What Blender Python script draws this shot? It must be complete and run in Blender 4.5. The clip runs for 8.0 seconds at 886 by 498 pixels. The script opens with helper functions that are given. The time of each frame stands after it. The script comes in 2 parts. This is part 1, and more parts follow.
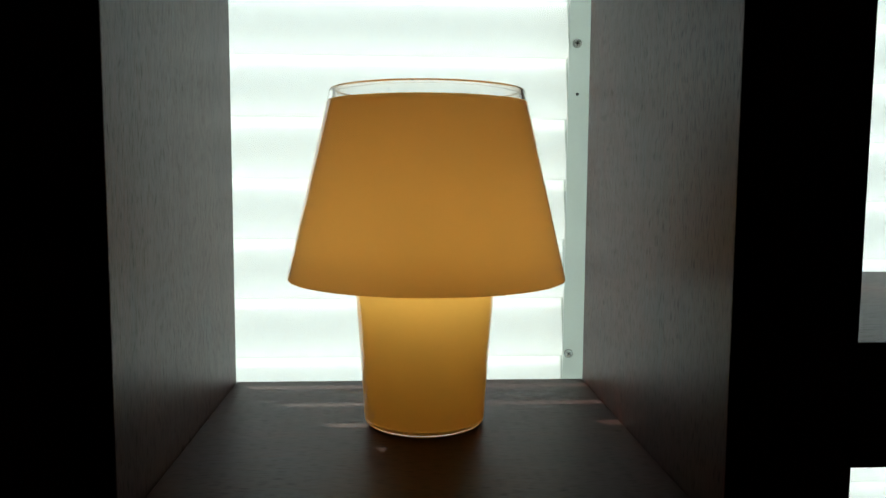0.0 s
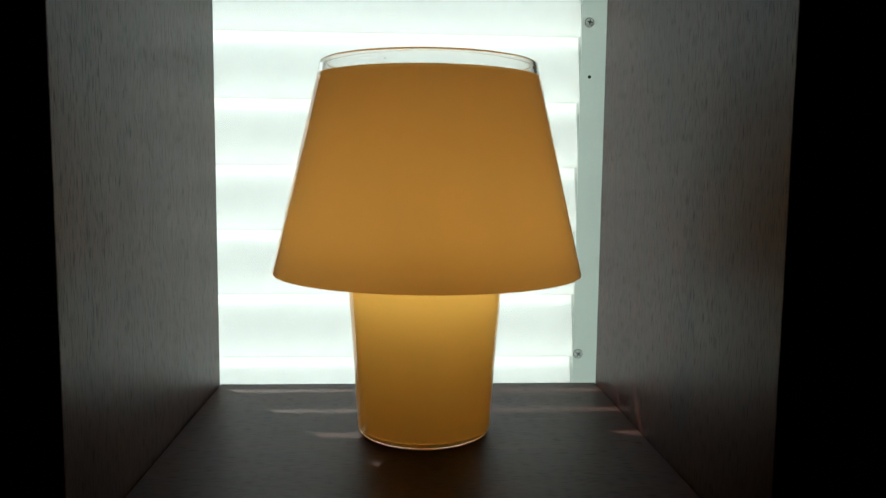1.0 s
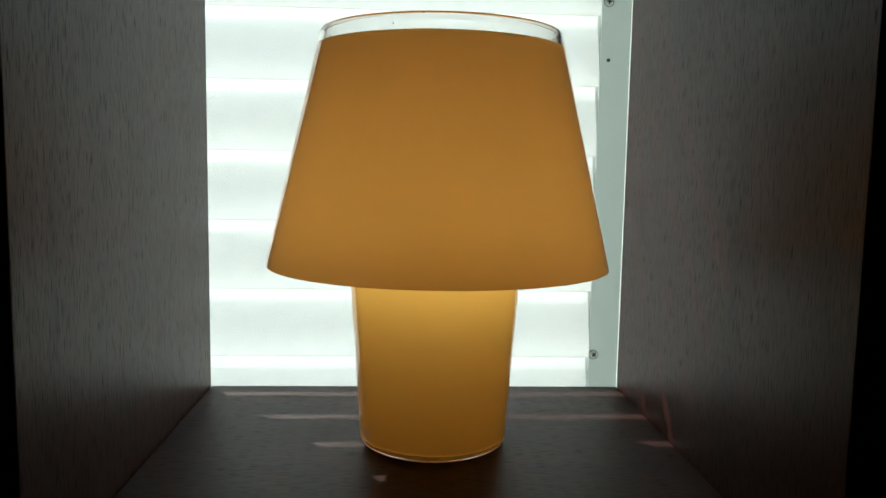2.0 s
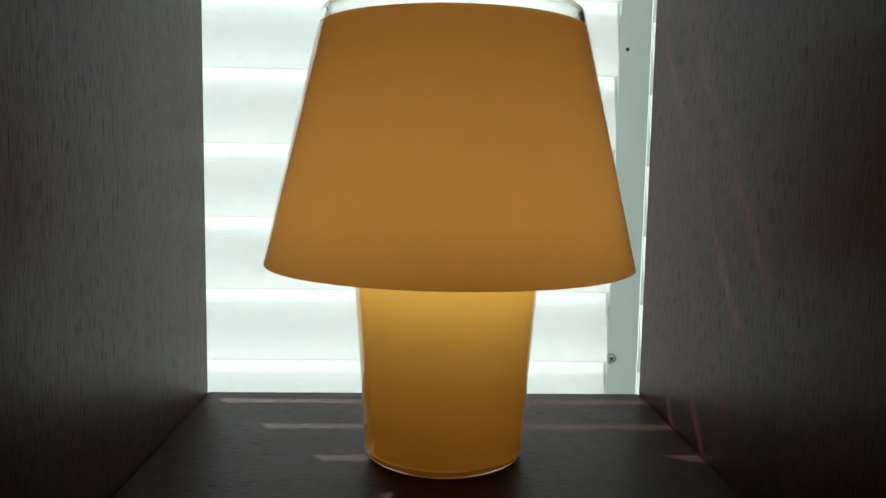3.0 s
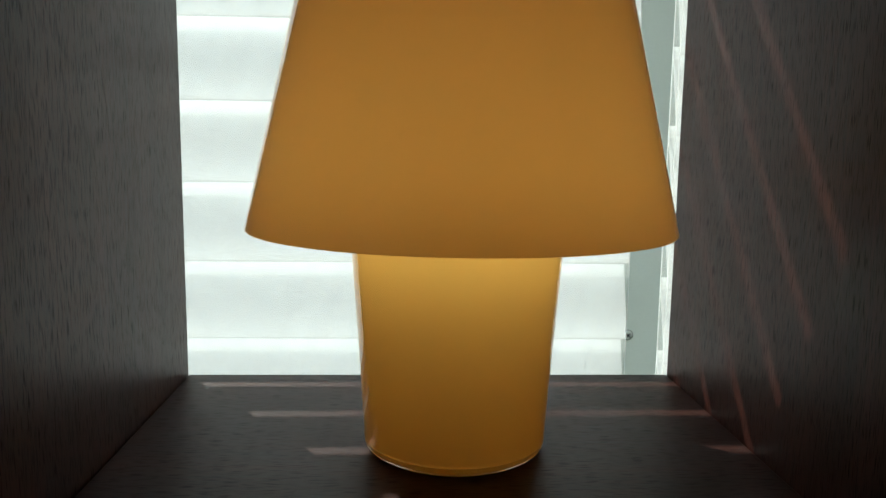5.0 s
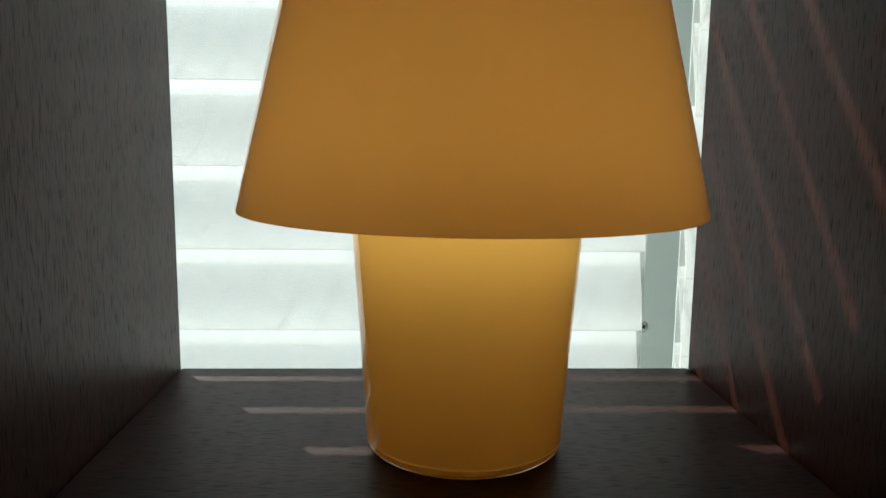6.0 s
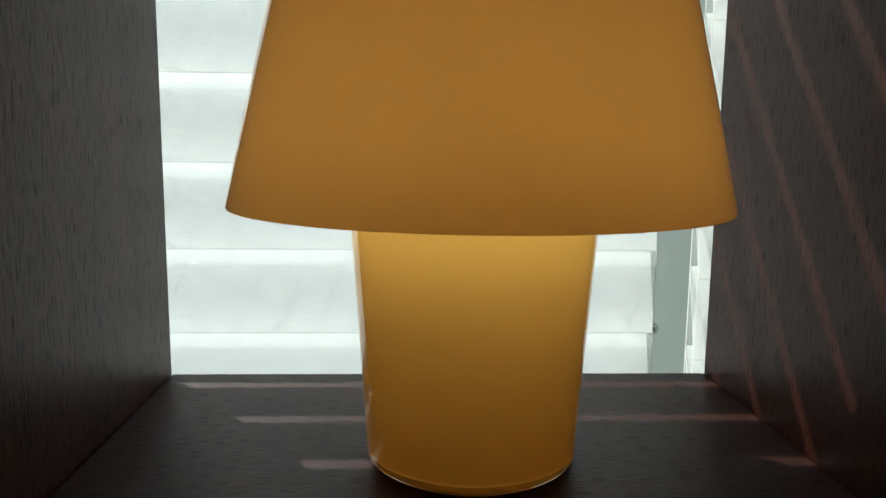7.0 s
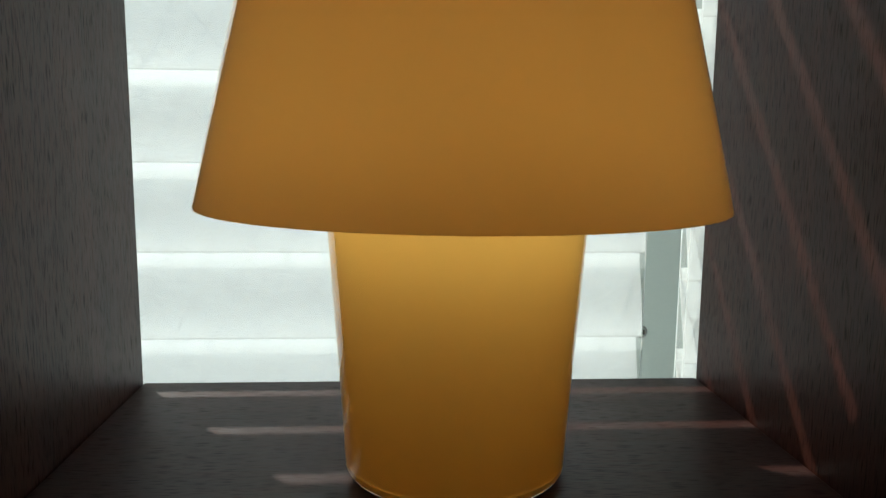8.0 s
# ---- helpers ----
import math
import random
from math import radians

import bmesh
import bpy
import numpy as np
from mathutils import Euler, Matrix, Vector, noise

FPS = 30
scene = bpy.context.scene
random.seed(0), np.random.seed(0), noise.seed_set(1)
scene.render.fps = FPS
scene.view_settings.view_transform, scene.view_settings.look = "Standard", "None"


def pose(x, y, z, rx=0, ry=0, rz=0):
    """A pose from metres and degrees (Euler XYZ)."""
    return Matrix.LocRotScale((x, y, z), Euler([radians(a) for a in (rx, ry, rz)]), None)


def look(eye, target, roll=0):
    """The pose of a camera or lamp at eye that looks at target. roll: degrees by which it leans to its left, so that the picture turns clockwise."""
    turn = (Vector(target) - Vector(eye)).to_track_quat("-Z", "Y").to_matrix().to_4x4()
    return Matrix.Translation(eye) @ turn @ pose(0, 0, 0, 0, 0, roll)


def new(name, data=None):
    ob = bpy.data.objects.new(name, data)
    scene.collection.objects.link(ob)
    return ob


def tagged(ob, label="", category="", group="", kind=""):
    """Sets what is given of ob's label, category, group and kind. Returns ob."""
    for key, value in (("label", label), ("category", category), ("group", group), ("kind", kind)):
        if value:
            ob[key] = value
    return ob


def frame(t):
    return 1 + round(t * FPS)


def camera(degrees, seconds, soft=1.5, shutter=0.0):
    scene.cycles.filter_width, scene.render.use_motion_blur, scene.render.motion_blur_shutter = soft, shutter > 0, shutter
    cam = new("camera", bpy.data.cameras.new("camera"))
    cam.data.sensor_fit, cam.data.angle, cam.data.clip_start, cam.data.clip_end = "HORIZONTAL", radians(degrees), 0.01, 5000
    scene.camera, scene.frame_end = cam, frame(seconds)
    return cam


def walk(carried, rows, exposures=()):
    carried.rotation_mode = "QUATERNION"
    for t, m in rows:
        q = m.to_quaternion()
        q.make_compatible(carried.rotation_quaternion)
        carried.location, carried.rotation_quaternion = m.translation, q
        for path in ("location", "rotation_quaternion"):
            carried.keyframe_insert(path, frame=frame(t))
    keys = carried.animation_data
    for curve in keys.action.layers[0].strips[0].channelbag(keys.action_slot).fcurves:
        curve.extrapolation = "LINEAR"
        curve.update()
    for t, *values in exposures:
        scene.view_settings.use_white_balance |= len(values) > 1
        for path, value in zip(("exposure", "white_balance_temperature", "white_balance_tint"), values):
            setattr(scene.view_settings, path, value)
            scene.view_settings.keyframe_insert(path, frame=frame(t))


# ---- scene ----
cam = camera(60.54, 8.0)
PATH = [
    (0, (-0.0120, 0.0826, 1.0953), (0.1024, 2.0704, 0.9058), 0.33),
    (0.5, (-0.0106, 0.1119, 1.0907), (0.1044, 2.0984, 0.8894), 0.43),
    (1, (-0.0093, 0.1401, 1.0873), (0.1015, 2.1267, 0.8847), 0.61),
    (1.5, (-0.0130, 0.1662, 1.0829), (0.0999, 2.1518, 0.8708), 0.84),
    (3, (-0.0128, 0.2278, 1.0725), (0.0697, 2.2150, 0.8622), 0.99),
    (3.5, (-0.0125, 0.2381, 1.0714), (0.0664, 2.2250, 0.8567), 0.69),
    (4, (-0.0152, 0.2526, 1.0678), (0.0717, 2.2372, 0.8364), 0.79),
    (4.5, (-0.0166, 0.2716, 1.0621), (0.0764, 2.2533, 0.8091), 0.85),
    (5, (-0.0181, 0.2879, 1.0591), (0.0772, 2.2668, 0.7855), 0.82),
    (6.5, (-0.0187, 0.3310, 1.0470), (0.0605, 2.3078, 0.7533), 0.67),
    (7, (-0.0199, 0.3416, 1.0460), (0.0637, 2.3187, 0.7556), 0.62),
    (7.5, (-0.0182, 0.3514, 1.0449), (0.0760, 2.3284, 0.7577), 0.44),
    (8, (-0.0169, 0.3580, 1.0434), (0.1009, 2.3342, 0.7595), 0.51),
]
EXPOSURES = [(0.0, 1.63, 6350, -4), (3.0, 1.48, 6300, -2), (5.0, 1.40, 6300, -1), (8.0, 1.29, 6280, 0)]
walk(cam, [(t, look(eye, target, roll)) for t, eye, target, roll in PATH], EXPOSURES)


# ---- light ----
SUN_WAY = Vector((0.75, -1.0, -1.21)).normalized()
world = bpy.data.worlds.new("sky")
scene.world = world
world.use_nodes = True
wn = world.node_tree.nodes
sky = wn.new("ShaderNodeTexSky")
sky.sky_type = "NISHITA"
sky.sun_disc = False
sky.sun_elevation = math.asin(-SUN_WAY.z)
sky.sun_rotation = math.atan2(-SUN_WAY.x, -SUN_WAY.y)
wn["Background"].inputs["Strength"].default_value = 0.10
world.node_tree.links.new(sky.outputs["Color"], wn["Background"].inputs["Color"])
sun = new("sun", bpy.data.lights.new("sun", "SUN"))
sun.data.energy, sun.data.angle, sun.data.color = 3.6, radians(0.55), (1.0, 0.95, 0.88)
sun.matrix_world = look((-3, 5, 6), Vector((-3, 5, 6)) + SUN_WAY)


# ---- materials ----
def material(name):
    m = bpy.data.materials.new(name)
    m.use_nodes = True
    nt = m.node_tree
    nt.nodes.clear()
    out = nt.nodes.new("ShaderNodeOutputMaterial")
    return m, nt, out


def node(nt, kind, ins=(), **settings):
    n = nt.nodes.new(kind)
    for key, value in settings.items():
        setattr(n, key, value)
    for key, value in dict(ins).items():
        if isinstance(value, bpy.types.NodeSocket):
            nt.links.new(value, n.inputs[key])
        else:
            n.inputs[key].default_value = value
    return n


def coords(nt, scale, turn=(0, 0, 0)):
    c = node(nt, "ShaderNodeTexCoord")
    return node(nt, "ShaderNodeMapping", {"Vector": c.outputs["Object"], "Scale": scale, "Rotation": turn}).outputs[0]


def ramp(nt, fac, stops):
    r = node(nt, "ShaderNodeValToRGB", {"Fac": fac})
    els = r.color_ramp.elements
    while len(els) < len(stops):
        els.new(0.5)
    for e, (p, c) in zip(els, stops):
        e.position, e.color = p, (*c, 1) if len(c) == 3 else c
    return r.outputs["Color"]


def grey(v):
    return (v, v, v)


def mixed(nt, fac, a, b):
    n = nt.nodes.new("ShaderNodeMixShader")
    if isinstance(fac, bpy.types.NodeSocket):
        nt.links.new(fac, n.inputs[0])
    else:
        n.inputs[0].default_value = fac
    nt.links.new(a, n.inputs[1])
    nt.links.new(b, n.inputs[2])
    return n.outputs[0]


def wood(name, along, gloss=0.17, rough_from=0.32, rough_to=0.48, tone=(1.0, 1.0, 1.0)):
    """Dark stained open-pored veneer; along: the axis of the grain."""
    m, nt, out = material(name)
    def stretched(across, length):
        return [length if a == along else across for a in "xyz"]
    broad = node(nt, "ShaderNodeTexNoise", {"Vector": coords(nt, stretched(28, 2.2)), "Scale": 1.0, "Detail": 4.0, "Distortion": 0.6})
    fibre = node(nt, "ShaderNodeTexNoise", {"Vector": coords(nt, stretched(420, 16)), "Scale": 1.0, "Detail": 3.0})
    pores = node(nt, "ShaderNodeTexNoise", {"Vector": coords(nt, stretched(1750, 105)), "Scale": 1.0, "Detail": 1.5, "Roughness": 0.4})
    base = ramp(nt, broad.outputs["Fac"], [(0.3, tuple(a * b for a, b in zip(WOOD_DARK, tone))), (0.7, tuple(a * b for a, b in zip(WOOD_LIGHT, tone)))])
    streak = ramp(nt, fibre.outputs["Fac"], [(0.3, grey(0.72)), (0.7, grey(1.18))])
    pore = ramp(nt, pores.outputs["Fac"], [(0.54, grey(1.0)), (0.72, grey(0.45))])
    mul1 = node(nt, "ShaderNodeVectorMath", operation="MULTIPLY")
    nt.links.new(base, mul1.inputs[0])
    nt.links.new(streak, mul1.inputs[1])
    mul2 = node(nt, "ShaderNodeVectorMath", operation="MULTIPLY")
    nt.links.new(mul1.outputs[0], mul2.inputs[0])
    nt.links.new(pore, mul2.inputs[1])
    bump = node(nt, "ShaderNodeBump", {"Height": pore, "Strength": 0.2, "Distance": 0.0003})
    rough = node(nt, "ShaderNodeMapRange", {"Value": fibre.outputs["Fac"], "To Min": rough_from, "To Max": rough_to})
    spec = node(nt, "ShaderNodeMapRange", {"Value": pore, "To Min": 0.2 * gloss, "To Max": gloss})
    b = node(nt, "ShaderNodeBsdfPrincipled", {"Base Color": mul2.outputs[0], "Roughness": rough.outputs[0], "Normal": bump.outputs[0], "Specular IOR Level": spec.outputs[0]})
    open_pore = ramp(nt, pores.outputs["Fac"], [(0.54, grey(0.0)), (0.70, grey(0.48))])
    inside = node(nt, "ShaderNodeBsdfDiffuse", {"Color": (0.006, 0.004, 0.003, 1)})
    nt.links.new(mixed(nt, open_pore, b.outputs[0], inside.outputs[0]), out.inputs[0])
    return m


WOOD_DARK, WOOD_LIGHT = (0.032, 0.0098, 0.0062), (0.053, 0.0175, 0.0108)


def painted(name, colour, rough, variation=0.08, scale=6.0, bump=0.1, metal=0.0):
    m, nt, out = material(name)
    n = node(nt, "ShaderNodeTexNoise", {"Vector": coords(nt, (scale,) * 3), "Scale": 1.0, "Detail": 6.0})
    f = node(nt, "ShaderNodeTexNoise", {"Vector": coords(nt, (scale * 60,) * 3), "Scale": 1.0, "Detail": 2.0})
    c = ramp(nt, n.outputs["Fac"], [(0.25, tuple(v * (1 - variation) for v in colour)), (0.75, tuple(min(1, v * (1 + variation)) for v in colour))])
    bp = node(nt, "ShaderNodeBump", {"Height": f.outputs["Fac"], "Strength": bump, "Distance": 0.0006})
    b = node(nt, "ShaderNodeBsdfPrincipled", {"Base Color": c, "Roughness": rough, "Metallic": metal, "Normal": bp.outputs[0]})
    nt.links.new(b.outputs[0], out.inputs[0])
    return m


def cloth(name, colour, back_share, open_share, weave=0.30):
    """Woven fabric: back_share of what it scatters goes through, open_share passes between the threads."""
    m, nt, out = material(name)
    warp = node(nt, "ShaderNodeTexNoise", {"Vector": coords(nt, (110, 110, 1300)), "Scale": 1.0, "Detail": 2.0})
    weft = node(nt, "ShaderNodeTexNoise", {"Vector": coords(nt, (1300, 110, 300)), "Scale": 1.0, "Detail": 2.0})
    cloud = node(nt, "ShaderNodeTexNoise", {"Vector": coords(nt, (240, 240, 420)), "Scale": 1.0, "Detail": 5.0})
    s1 = node(nt, "ShaderNodeMath", {0: warp.outputs["Fac"], 1: weft.outputs["Fac"]}, operation="ADD")
    s2 = node(nt, "ShaderNodeMath", {0: s1.outputs[0], 1: cloud.outputs["Fac"]}, operation="ADD")
    fac = node(nt, "ShaderNodeMapRange", {"Value": s2.outputs[0], "From Min": 1.2, "From Max": 1.8})
    c = ramp(nt, fac.outputs[0], [(0.0, tuple(v * (1 - weave) for v in colour)), (1.0, colour)])
    d = node(nt, "ShaderNodeBsdfDiffuse", {"Color": c})
    t = node(nt, "ShaderNodeBsdfTranslucent", {"Color": c})
    o = node(nt, "ShaderNodeBsdfTransparent")
    body = mixed(nt, back_share, d.outputs[0], t.outputs[0])
    nt.links.new(mixed(nt, open_share, body, o.outputs[0]), out.inputs[0])
    return m


def clear(name, tint, rough=0.02):
    """Clear glass whose gloss follows the angle; light goes straight through."""
    m, nt, out = material(name)
    face = node(nt, "ShaderNodeLayerWeight", {"Blend": 0.5})
    power = node(nt, "ShaderNodeMath", {0: face.outputs["Facing"], 1: 5.0}, operation="POWER")
    f = node(nt, "ShaderNodeMapRange", {"Value": power.outputs[0], "To Min": 0.035, "To Max": 0.28})
    g = node(nt, "ShaderNodeBsdfGlossy", {"Roughness": rough})
    o = node(nt, "ShaderNodeBsdfTransparent", {"Color": (*tint, 1)})
    nt.links.new(mixed(nt, f.outputs[0], o.outputs[0], g.outputs[0]), out.inputs[0])
    return m


def solid_glass(name, tint):
    """Thick refracting glass."""
    m, nt, out = material(name)
    g = node(nt, "ShaderNodeBsdfGlass", {"Color": (*tint, 1), "Roughness": 0.0, "IOR": 1.5})
    nt.links.new(g.outputs[0], out.inputs[0])
    return m


def amber(name, colour, back_share):
    m, nt, out = material(name)
    n = node(nt, "ShaderNodeTexNoise", {"Vector": coords(nt, (14, 14, 9)), "Scale": 1.0, "Detail": 3.0})
    c = ramp(nt, n.outputs["Fac"], [(0.3, tuple(v * 0.95 for v in colour)), (0.7, colour)])
    d = node(nt, "ShaderNodeBsdfDiffuse", {"Color": c})
    t = node(nt, "ShaderNodeBsdfTranslucent", {"Color": c})
    nt.links.new(mixed(nt, back_share, d.outputs[0], t.outputs[0]), out.inputs[0])
    return m


WOOD_UP = wood("dark veneer, upright grain", "z", 0.165, 0.31, 0.46)
# The right upright's copy, toned darker and redder and less glossy.
WOOD_UP_RED = wood("dark veneer, upright grain, redder and darker", "z", 0.130, 0.32, 0.46, (0.86, 0.67, 0.65))
WOOD_ACROSS = wood("dark veneer, level grain", "x", 0.24, 0.40, 0.54, (0.74, 0.54, 0.52))
VANE = cloth("vane fabric", (0.90, 0.93, 0.92), 0.48, 0.015, 0.15)
SHEER = cloth("sheer fabric", (0.90, 0.93, 0.92), 0.5, 0.80, 0.05)
# Translucency put in so outside light brightens the strips' inner faces.
FRAME = cloth("translucent white plastic strip", (0.53, 0.57, 0.54), 0.40, 0.0, 0.03)
ALU = painted("white coated aluminium", (0.72, 0.74, 0.73), 0.4)
# Grey of the ring that imitates the shadow round the screw heads.
SHADOW_GREY = painted("dark grey shadow ring", (0.12, 0.12, 0.12), 0.6, metal=0.4, scale=200)
# Black stands for shade inside slots and holes, and colours the glass specks.
BLACK = painted("black for shaded recesses and specks", (0.01, 0.01, 0.01), 0.8)
WIRE = painted("glass wire", (0.06, 0.06, 0.06), 0.5, metal=0.6)
PANE = clear("window glass", (0.97, 0.985, 0.98))
GLASS = solid_glass("clear lamp glass", (0.995, 0.99, 0.98))
# Peach tint imitates the amber layer reflected in the clear lip.
LIP = solid_glass("lip glass with amber reflection tinted in", (0.97, 0.80, 0.60))
GLOW, nt, out = material("lit bulb")
glow = node(nt, "ShaderNodeEmission", {"Color": (1.0, 0.87, 0.52, 1), "Strength": 1.8})
nt.links.new(glow.outputs[0], out.inputs[0])
# Solid screw heads made translucent, so light from behind brightens them.
BACKLIT_HEAD = cloth("translucent white for screw heads", (0.99, 0.99, 0.98), 0.96, 0.0, 0.02)
HEM = cloth("folded hem", (0.72, 0.74, 0.73), 0.5, 0.0, 0.2)
SELVAGE = cloth("selvage threads", (0.93, 0.95, 0.94), 0.6, 0.1, 0.02)
AMBER = amber("amber opal glass", (0.94, 0.660, 0.245), 0.6)
AMBER_SHADE = amber("deep amber opal glass", (0.955, 0.600, 0.222), 0.6)
# For the unseen disc; passes soft light into the top of the shade.
PEACH = amber("pale peach opal glass", (0.98, 0.82, 0.60), 0.85)
# Colour that stands for the amber refracted in the clear foot.
HONEY = amber("honey for refracted amber", (0.99, 0.82, 0.48), 0.4)
# Dark paints chosen so that the unseen room throws little light back.
WALLPAPER = painted("room wall paint", (0.16, 0.15, 0.14), 0.8)
CEILING_PAINT = painted("room ceiling paint", (0.22, 0.21, 0.20), 0.9)
BOARDS = wood("dark floor boards", "x")
CONCRETE = painted("grey concrete", (0.28, 0.28, 0.27), 0.9, 0.2, 2.0, 0.3)


# ---- building helpers ----
def block(bm, x0, x1, y0, y1, z0, z1, bevel=0.0):
    made = bmesh.ops.create_cube(bm, size=1.0)["verts"]
    for v in made:
        v.co = Vector(((x0 + x1) / 2 + v.co.x * (x1 - x0), (y0 + y1) / 2 + v.co.y * (y1 - y0), (z0 + z1) / 2 + v.co.z * (z1 - z0)))
    if bevel:
        edges = list({e for v in made for e in v.link_edges})
        bmesh.ops.bevel(bm, geom=edges, offset=bevel, segments=2, affect="EDGES", profile=0.6)
    return bm


def box(x0, x1, y0, y1, z0, z1, bevel=0.0):
    return block(bmesh.new(), x0, x1, y0, y1, z0, z1, bevel)


def mesh_of(name, bm, mat, smooth=False):
    bmesh.ops.recalc_face_normals(bm, faces=bm.faces)
    me = bpy.data.meshes.new(name)
    bm.to_mesh(me)
    bm.free()
    me.materials.append(mat)
    if smooth:
        for p in me.polygons:
            p.use_smooth = True
    return me


def part(name, bm, mat, parent=None, label="", smooth=False):
    ob = new(name, mesh_of(name, bm, mat, smooth))
    ob.parent = parent
    return tagged(ob, label)


def thing(name, label, category, place=(0, 0, 0), group=""):
    ob = new(name)
    ob.location = place
    return tagged(ob, label, category, group)


def structure(name, bm, mat, label, category):
    return tagged(part(name, bm, mat), label, category, kind="structure")


def turned(profile, sides=128, close=False):
    """A body of revolution round z from (radius, height) pairs."""
    bm = bmesh.new()
    rings = []
    for r, z in profile:
        if r < 1e-6:
            rings.append([bm.verts.new((0, 0, z))])
        else:
            rings.append([bm.verts.new((r * math.cos(2 * math.pi * i / sides), r * math.sin(2 * math.pi * i / sides), z)) for i in range(sides)])
    pairs = list(zip(rings, rings[1:]))
    if close:
        pairs.append((rings[-1], rings[0]))
    for a, b in pairs:
        if len(a) == len(b) == 1:
            continue
        for i in range(sides):
            j = (i + 1) % sides
            if len(a) == 1:
                bm.faces.new((a[0], b[i], b[j]))
            elif len(b) == 1:
                bm.faces.new((a[i], a[j], b[0]))
            else:
                bm.faces.new((a[i], a[j], b[j], b[i]))
    return bm


def arc(cx, cz, r, a0, a1, n=6):
    return [(cx + r * math.cos(radians(a0 + (a1 - a0) * i / n)), cz + r * math.sin(radians(a0 + (a1 - a0) * i / n))) for i in range(n + 1)]


# ---- the room ----
# Unseen shell, added dark to keep light off the bookcase front.
structure("floor", box(-3, 3, -3.5, 1.02, -0.1, 0.0), BOARDS, "dark wooden room floor", "floor")
structure("ceiling", box(-3, 3, -3.5, 1.02, 2.5, 2.6), CEILING_PAINT, "unseen dark painted ceiling", "ceiling")
structure("wall_south", box(-3, 3, -3.6, -3.5, 0.0, 2.5), WALLPAPER, "unseen dark wall behind the viewer", "wall")
structure("wall_west", box(-3.1, -3, -3.5, 1.16, 0.0, 2.5), WALLPAPER, "unseen dark side wall", "wall")
structure("wall_east", box(3, 3.1, -3.5, 1.16, 0.0, 2.5), WALLPAPER, "unseen dark side wall", "wall")
OPEN = (-0.80, 1.20, 0.30, 2.10)
bm = bmesh.new()
for b in ((-3, OPEN[0], 1.02, 1.16, 0, 2.5), (OPEN[1], 3, 1.02, 1.16, 0, 2.5), (OPEN[0], OPEN[1], 1.02, 1.16, 0, OPEN[2]), (OPEN[0], OPEN[1], 1.02, 1.16, OPEN[3], 2.5)):
    block(bm, *b)
structure("wall_north", bm, WALLPAPER, "window wall with a wide opening", "wall")
# Unseen ground, added to bounce sunlight up at the window.
structure("ground", box(-80, 80, 1.16, 160, -0.6, -0.4), CONCRETE, "unseen grey concrete ground, added to bounce light", "ground")

# ---- the window ----
window = tagged(new("window_1"), "two-bay window of wired glass between pale strips", "window", kind="structure")
FACE = 1.005
MX0, MX1 = 0.182, 0.262
mullion = part("mullion", box(MX0, MX1, FACE, FACE + 0.03, OPEN[2], OPEN[3], 0.001), FRAME, window, "pale grey-green plastic strip")
part("jamb", box(OPEN[0], OPEN[0] + 0.06, FACE, FACE + 0.03, OPEN[2], OPEN[3], 0.001), FRAME, window)
part("jamb", box(OPEN[1] - 0.06, OPEN[1], FACE, FACE + 0.03, OPEN[2], OPEN[3], 0.001), FRAME, window)
part("head_rail", box(OPEN[0] + 0.06, MX0, FACE, FACE + 0.03, OPEN[3] - 0.05, OPEN[3], 0.001), FRAME, window)
part("head_rail", box(MX1, OPEN[1] - 0.06, FACE, FACE + 0.03, OPEN[3] - 0.05, OPEN[3], 0.001), FRAME, window)
part("sill", box(OPEN[0] + 0.06, MX0, FACE, FACE + 0.03, OPEN[2], OPEN[2] + 0.05, 0.001), FRAME, window)
part("sill", box(MX1, OPEN[1] - 0.06, FACE, FACE + 0.03, OPEN[2], OPEN[2] + 0.05, 0.001), FRAME, window)


def wire_net(x0, x1, z0, z1, y, wide=0.031, tall=0.036, thick=0.00040):
    """Diamond wires across a pane, each a thin square rod clipped to the pane."""
    bm = bmesh.new()
    k = tall / wide
    h = thick / 2
    for sign in (1, -1):
        span = (x1 - x0) + (z1 - z0) / k
        for i in range(int(span / wide) + 1):
            off = i * wide
            # x = x0 + off - s, z = z0 + k * s
            s0 = max(0.0, off - (x1 - x0))
            s1 = min(off, (z1 - z0) / k)
            if s1 - s0 < 0.002:
                continue
            ends = [(x0 + off - s, z0 + k * s) for s in (s0, s1)]
            if sign < 0:
                ends = [(x0 + x1 - x, z) for x, z in ends]
            (xa, za), (xb, zb) = ends
            n = Vector((-(zb - za), xb - xa)).normalized() * h
            ring = []
            for x, z in ends:
                ring.append([bm.verts.new((x + n.x, y, z + n.y)), bm.verts.new((x, y - h, z)), bm.verts.new((x - n.x, y, z - n.y)), bm.verts.new((x, y + h, z))])
            for j in range(4):
                bm.faces.new((ring[0][j], ring[0][(j + 1) % 4], ring[1][(j + 1) % 4], ring[1][j]))
    return bm


for x0, x1 in ((OPEN[0] + 0.06, MX0), (MX1, OPEN[1] - 0.06)):
    pane = part("pane", box(x0, x1, FACE + 0.010, FACE + 0.016, OPEN[2] + 0.05, OPEN[3] - 0.05), PANE, window, "clear glass pane with a diamond wire net")
    pane.visible_shadow = False
    part("wire_net", wire_net(x0, x1, OPEN[2] + 0.05, OPEN[3] - 0.05, FACE + 0.013), WIRE, pane, "thin dark diamond wire net")


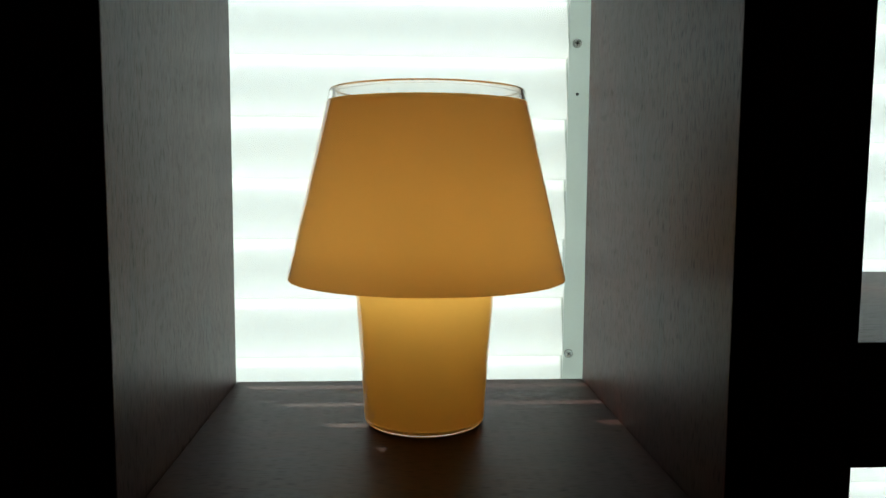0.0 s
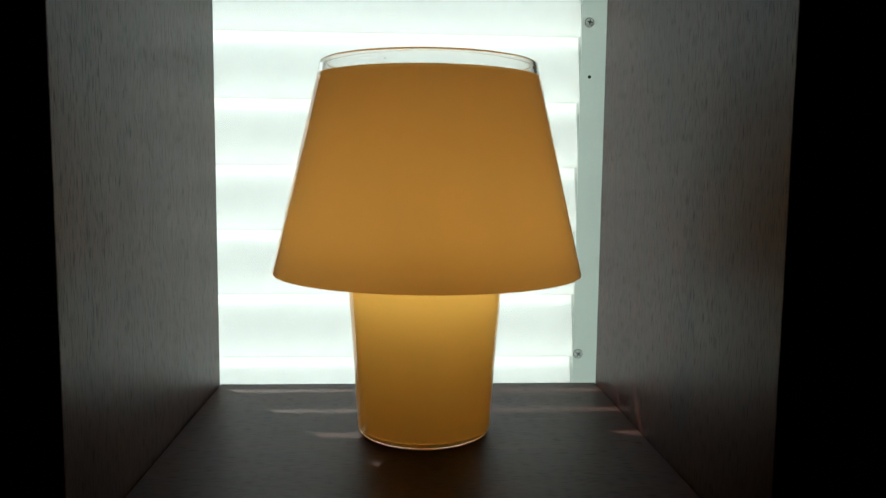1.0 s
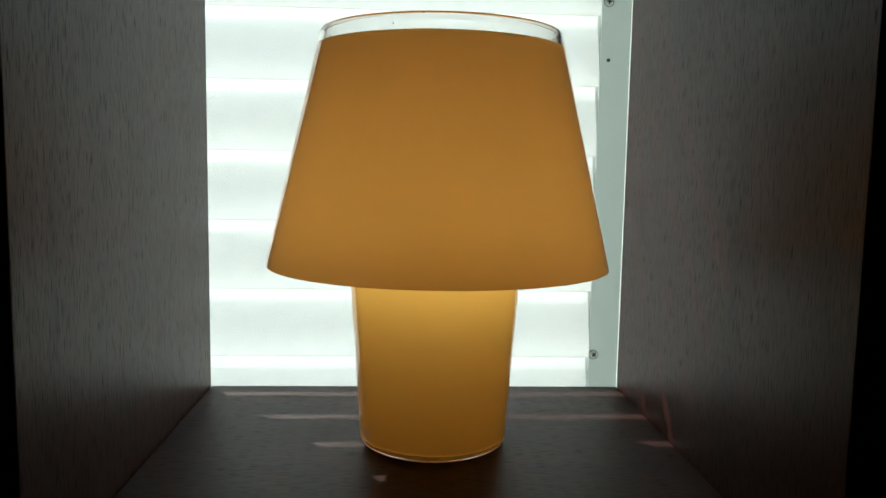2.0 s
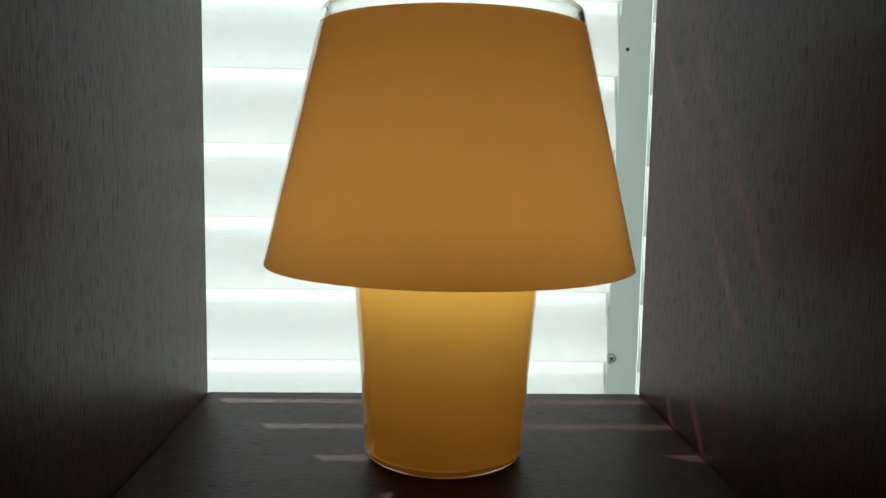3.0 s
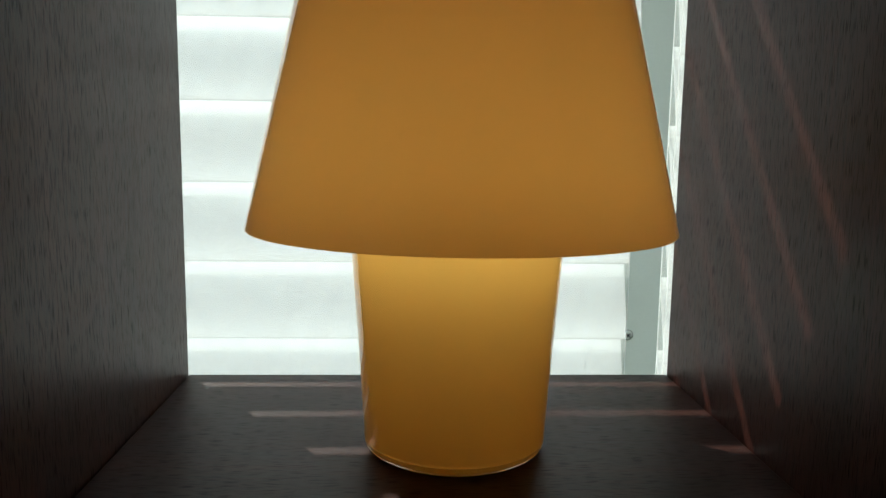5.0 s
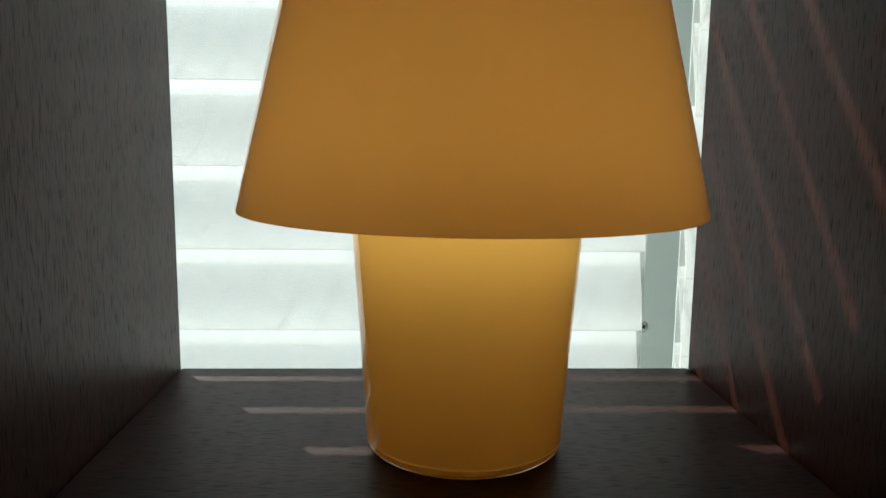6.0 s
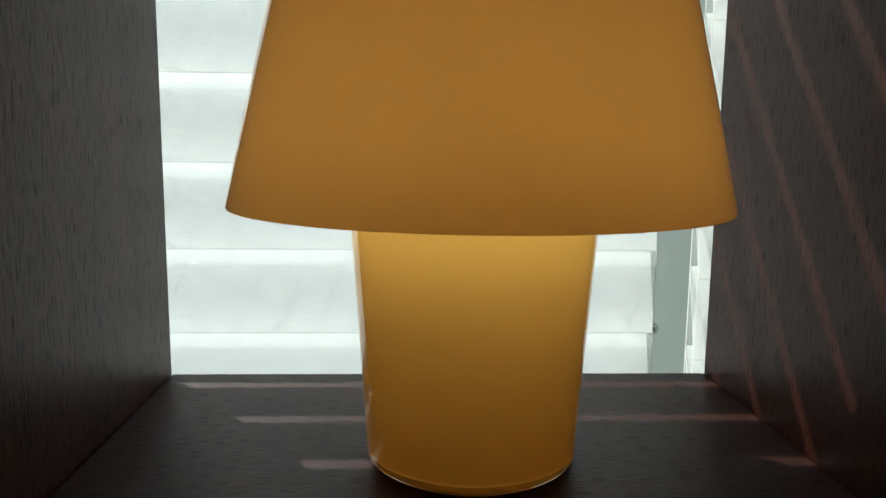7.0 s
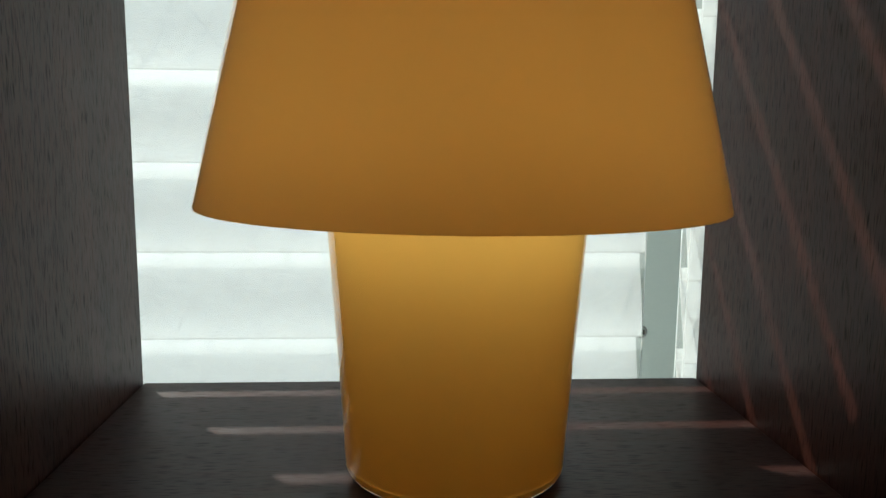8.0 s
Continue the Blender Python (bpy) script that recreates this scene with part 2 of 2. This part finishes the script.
def screw(x, z, turn, label):
    t = thing("screw", label, "screw", (x, FACE, z), "screws in the window strip")
    head = turned([(0.0, -0.0012)] + [(0.0016, -0.0012)] + [(0.0040 * math.cos(a), -0.0014 - 0.0014 * math.sin(a)) for a in (1.2, 0.8, 0.4, 0.0)] + [(0.0045, 0.0)], 24)
    for v in head.verts:
        v.co = Vector((v.co.x, v.co.z, v.co.y))
    # Brightened by light let through from the strip behind.
    part("head", head, BACKLIT_HEAD, t, "domed pale head", True)
    # Black bars laid on the head show the recess as shaded.
    slot = bmesh.new()
    block(slot, -0.0028, 0.0028, -0.0030, -0.0014, -0.00055, 0.00055)
    block(slot, -0.00055, 0.00055, -0.0031, -0.0015, -0.0028, 0.0028)
    s = part("cross_slot", slot, BLACK, t, "black cross for the shade in the recess")
    s.rotation_euler = (0, radians(turn), 0)
    # A dark ring modelled in place of the shadow edge round the head.
    shadow_ring = turned([(0.0046, -0.0006), (0.0053, -0.0006), (0.0055, -0.0001)], 24)
    for v in shadow_ring.verts:
        v.co = Vector((v.co.x, v.co.z, v.co.y))
    part("shadow_ring", shadow_ring, SHADOW_GREY, t, "thin dark ring for the shadow round the head")
    return t


screw(0.2013, 1.2560, 8, "pale cross-head screw high on the pale window strip")
screw(0.1990, 0.8762, 40, "pale cross-head screw low on the pale window strip")
# A black cap replaces the shade inside the hole.
hole = turned([(0.0, -0.0006), (0.0013, -0.0006), (0.0019, -0.0002), (0.0019, 0.0)], 20)
for v in hole.verts:
    v.co = Vector((v.co.x, v.co.z, v.co.y))
plug = tagged(part("screw_hole", hole, BLACK), "small dark empty screw hole in the window strip", "screw hole")
plug.location = (0.2030, FACE, 1.1958)

# ---- the blinds ----
PITCH, FRONT, REAR = 0.0671, 0.932, 0.949
OVERLAP = 0.0076


def vane_mesh():
    """One S-shaped fabric vane, 1 m wide, hung from the rear sheet and joined to the front one."""
    bm = bmesh.new()
    n = 14
    across = [0.0, 0.0005] + [j / 12 for j in range(1, 12)] + [0.9995, 1.0]
    rows = []
    for i in range(n + 1):
        u = i / n
        z = OVERLAP - u * (PITCH + OVERLAP)
        s = u * u * (3 - 2 * u)
        y = (REAR - 0.0005) + (FRONT - REAR + 0.001) * (0.1 * u + 0.9 * s)
        rows.append([bm.verts.new((x, y, z)) for x in across])
    rows.append([bm.verts.new((x, FRONT + 0.0005, -PITCH - 0.0009)) for x in across])
    last = len(across) - 2
    for a, b in zip(rows, rows[1:]):
        for j in range(last + 1):
            f = bm.faces.new((a[j], a[j + 1], b[j + 1], b[j]))
            f.material_index = 1 if j in (0, last) else 2 if b is rows[-1] else 0
    return bm


def sheet(x0, x1, y, z0, z1):
    bm = bmesh.new()
    bm.faces.new([bm.verts.new(c) for c in ((x0, y, z0), (x1, y, z0), (x1, y, z1), (x0, y, z1))])
    return bm


VANE_MESH = mesh_of("vane", vane_mesh(), VANE, True)
VANE_MESH.materials.append(SELVAGE)
VANE_MESH.materials.append(HEM)
BLIND_TOP, BLIND_LOW = 2.02, 0.36


def blind(x0, x1, line, label):
    """A sheer blind: two gauze sheets with closed fabric vanes between; line: height of one vane's lower edge."""
    t = thing("sheer_blind", label, "blind", (x0, 0, 0), "sheer blinds at the window")
    w = x1 - x0
    k = math.floor((BLIND_TOP - 0.002 - line) / PITCH)
    top = line + k * PITCH
    while top - PITCH > BLIND_LOW + 0.02:
        v = new("vane", VANE_MESH)
        v.parent = t
        v.location, v.scale = (0, 0, top), (w, 1, 1)
        top -= PITCH
    part("front_sheet", sheet(0, w, FRONT, BLIND_LOW + 0.01, BLIND_TOP), SHEER, t, "white gauze front sheet")
    part("rear_sheet", sheet(0, w, REAR, BLIND_LOW + 0.01, BLIND_TOP), SHEER, t, "white gauze rear sheet")
    for y in (FRONT, REAR):
        for x in (0.0, w):
            part("selvage", box(x - 0.0003, x + 0.0003, y - 0.0003, y + 0.0003, BLIND_LOW + 0.01, BLIND_TOP), SELVAGE, t, "bright woven cloth edge")
    part("head_box", box(0, w, 0.900, 0.975, BLIND_TOP, BLIND_TOP + 0.08, 0.004), ALU, t, "white metal head box")
    part("bottom_bar", box(0, w, 0.929, 0.952, BLIND_LOW - 0.012, BLIND_LOW + 0.01, 0.003), ALU, t, "white metal bottom bar")
    return t


blind(-0.74, 0.1755, 0.9589, "white sheer blind with closed translucent vanes, sunlit from behind")
blind(0.2098, 1.14, 0.9360, "white sheer blind beside the window strip, its vanes closed")

# ---- the bookcase ----
shelf = thing("bookcase", "dark brown veneered open-backed bookcase before the window", "bookcase")
BACK, THICK = 0.80, 0.0725
W = 0.1675
IN_L, IN_R, SIDE_R = -0.1670, 0.1662, 0.2375
TOP = 2.02
part("upright", box(-W - THICK, IN_L, 0.4945, BACK, 0.06, TOP, 0.0008), WOOD_UP, shelf)
part("upright", box(IN_R, SIDE_R, 0.4755, BACK, 0.06, TOP, 0.0008), WOOD_UP_RED, shelf)
OUT = W + THICK + 2 * W
part("upright", box(-OUT - THICK, -OUT, 0.485, BACK, 0.06, TOP, 0.0012), WOOD_UP, shelf)
part("upright", box(OUT, OUT + THICK, 0.485, BACK, 0.06, TOP, 0.0012), WOOD_UP, shelf)
# The board at 1.360 is unseen, set low to cut light in the cell.
for x0, x1, levels in ((IN_L, IN_R, (0.900, 1.360, 1.85, 0.42)), (SIDE_R, OUT, (1.0047, 1.50, 0.52)), (-OUT, -W - THICK, (1.0058, 1.50, 0.52))):
    for z in levels:
        part("shelf_board", box(x0 + 0.0006, x1 - 0.0006, 0.485, BACK, z - 0.0725, z, 0.0009), WOOD_ACROSS, shelf)
part("top_board", box(-OUT - THICK, OUT + THICK, 0.478, BACK, TOP, TOP + 0.05, 0.0015), WOOD_ACROSS, shelf)
part("plinth", box(-OUT - THICK, OUT + THICK, 0.49, BACK, 0.0, 0.06, 0.0015), WOOD_ACROSS, shelf)

# ---- the lamp ----
LX, LY, LZ = 0.0080, 0.678, 0.900
lamp = thing("table_lamp", "amber cased-glass table lamp with a flared shade, on the shelf", "table lamp", (LX, LY, LZ))


def blown(bm, amount):
    """Slight hand-made waviness."""
    for v in bm.verts:
        r = math.hypot(v.co.x, v.co.y)
        if r > 0.02:
            k = 1 + amount * noise.noise(Vector((v.co.x * 14, v.co.y * 14, v.co.z * 22))) / r
            v.co.x, v.co.y = v.co.x * k, v.co.y * k
    return bm


def span(a, b, us):
    return [(a[0] + (b[0] - a[0]) * u, a[1] + (b[1] - a[1]) * u) for u in us]


STEPS = [i / 8 for i in range(9)]
WALL = 0.0016
# base: a tumbler of clear glass, thick at the foot, fused round an amber layer
low, neck, H_NECK = 0.0479, 0.0560, 0.126
FOOT_TOP = 0.0052
corner = [(low - 0.0078 + 0.0078 * math.cos(radians(a)), 0.0050 + 0.0049 * math.sin(radians(a))) for a in range(-90, 0, 8)]
outer = corner[8:] + span((low, 0.009), (neck, H_NECK), STEPS[1:])
base = part("base", turned(outer + [(neck - WALL, H_NECK)]), GLASS, lamp, "clear outer glass of the tapered base", True)
lining = [(0.0, FOOT_TOP)] + arc(low - WALL - 0.0024, FOOT_TOP + 0.0024, 0.0024, -90, 0, 6) + span((low - WALL, 0.0100), (neck - WALL, H_NECK - 0.0002), STEPS[1:])
# Added disc: paints the amber refraction and covers the bright window line.
part("foot_tint", turned([(0.0, 0.0008), (0.036, 0.0006)] + corner[:9]), HONEY, base, "added honey disc for the amber refracted in the foot", True)
part("lining", blown(turned(lining), 0.00010), AMBER, base, "amber opal inner layer", True)

# shade: a flared wall of clear glass fused round an amber layer, closed below the clear rim by an added disc
rb, zb, rt, zt = 0.1088, 1.0165 - LZ, 0.0750, 1.1616 - LZ
CLEAR = 0.0098


def slope(u, inset=0.0):
    return (rb + (rt - rb) * u - inset, zb + (zt - zb) * u)


UP = (0.012, 0.08, 0.2, 0.35, 0.5, 0.65, 0.8, 0.9)
lid_u = 1 - CLEAR / (zt - zb)
RIM = 0.0034
casing = [slope(0.001, 0.0013), slope(0.0, 0.0009), slope(0.003, 0.0002)] + [slope(u) for u in UP] + [slope(0.965)] + arc(rt + 0.0003 - RIM / 2, zt - RIM / 2, RIM / 2, 12, 170, 9) + [slope(lid_u + 0.03, RIM), slope(lid_u, RIM)]
shade = part("shade", turned(casing), GLASS, lamp, "clear outer glass of the flared shade", True)
shade.location = (0.0015, 0, 0)
# Only the lip faces carry the painted-in amber reflection.
shade.data.materials.append(LIP)
for p in shade.data.polygons:
    if p.center.z > zt - 0.6 * RIM:
        p.material_index = 1
skin = [slope(0.001, 0.0013)] + [slope(u, 0.0013) for u in UP] + [slope(lid_u - 0.020, 0.0013), slope(lid_u - 0.006, 0.0017), slope(lid_u, RIM)]
part("lining", blown(turned(skin), 0.00010), AMBER_SHADE, shade, "amber opal inner layer", True)
# Unseen disc, added to block a sun stripe inside the shade.
part("top_disc", turned([slope(lid_u, RIM), (0.0, slope(lid_u)[1])]), PEACH, shade, "unseen peach disc added to keep sun out of the shade")

for dx, dz in ((-0.0130, -0.0012), (-0.0290, -0.0068)):
    bm = bmesh.new()
    bmesh.ops.create_icosphere(bm, subdivisions=1, radius=0.00055)
    speck = part("speck", bm, BLACK, shade, "tiny dark speck in the glass")
    r = slope(1.0 + dz / (zt - zb), -0.0002)[0]
    speck.location = (dx, -math.sqrt(r * r - dx * dx), zt + dz)

# the lit bulb in its holder, in the neck of the base
holder = part("lamp_holder", turned([(0.0, 0.0060), (0.020, 0.0060), (0.020, 0.010), (0.012, 0.016), (0.012, 0.105), (0.0, 0.105)], 40), ALU, lamp, "white lamp holder inside the base", True)
part("bulb", turned([(0.0, 0.105), (0.011, 0.105), (0.013, 0.120)] + arc(0.0, 0.144, 0.023, -38, 90, 10)[:-1] + [(0.0, 0.167)], 40), GLOW, lamp, "small dim warm bulb", True)
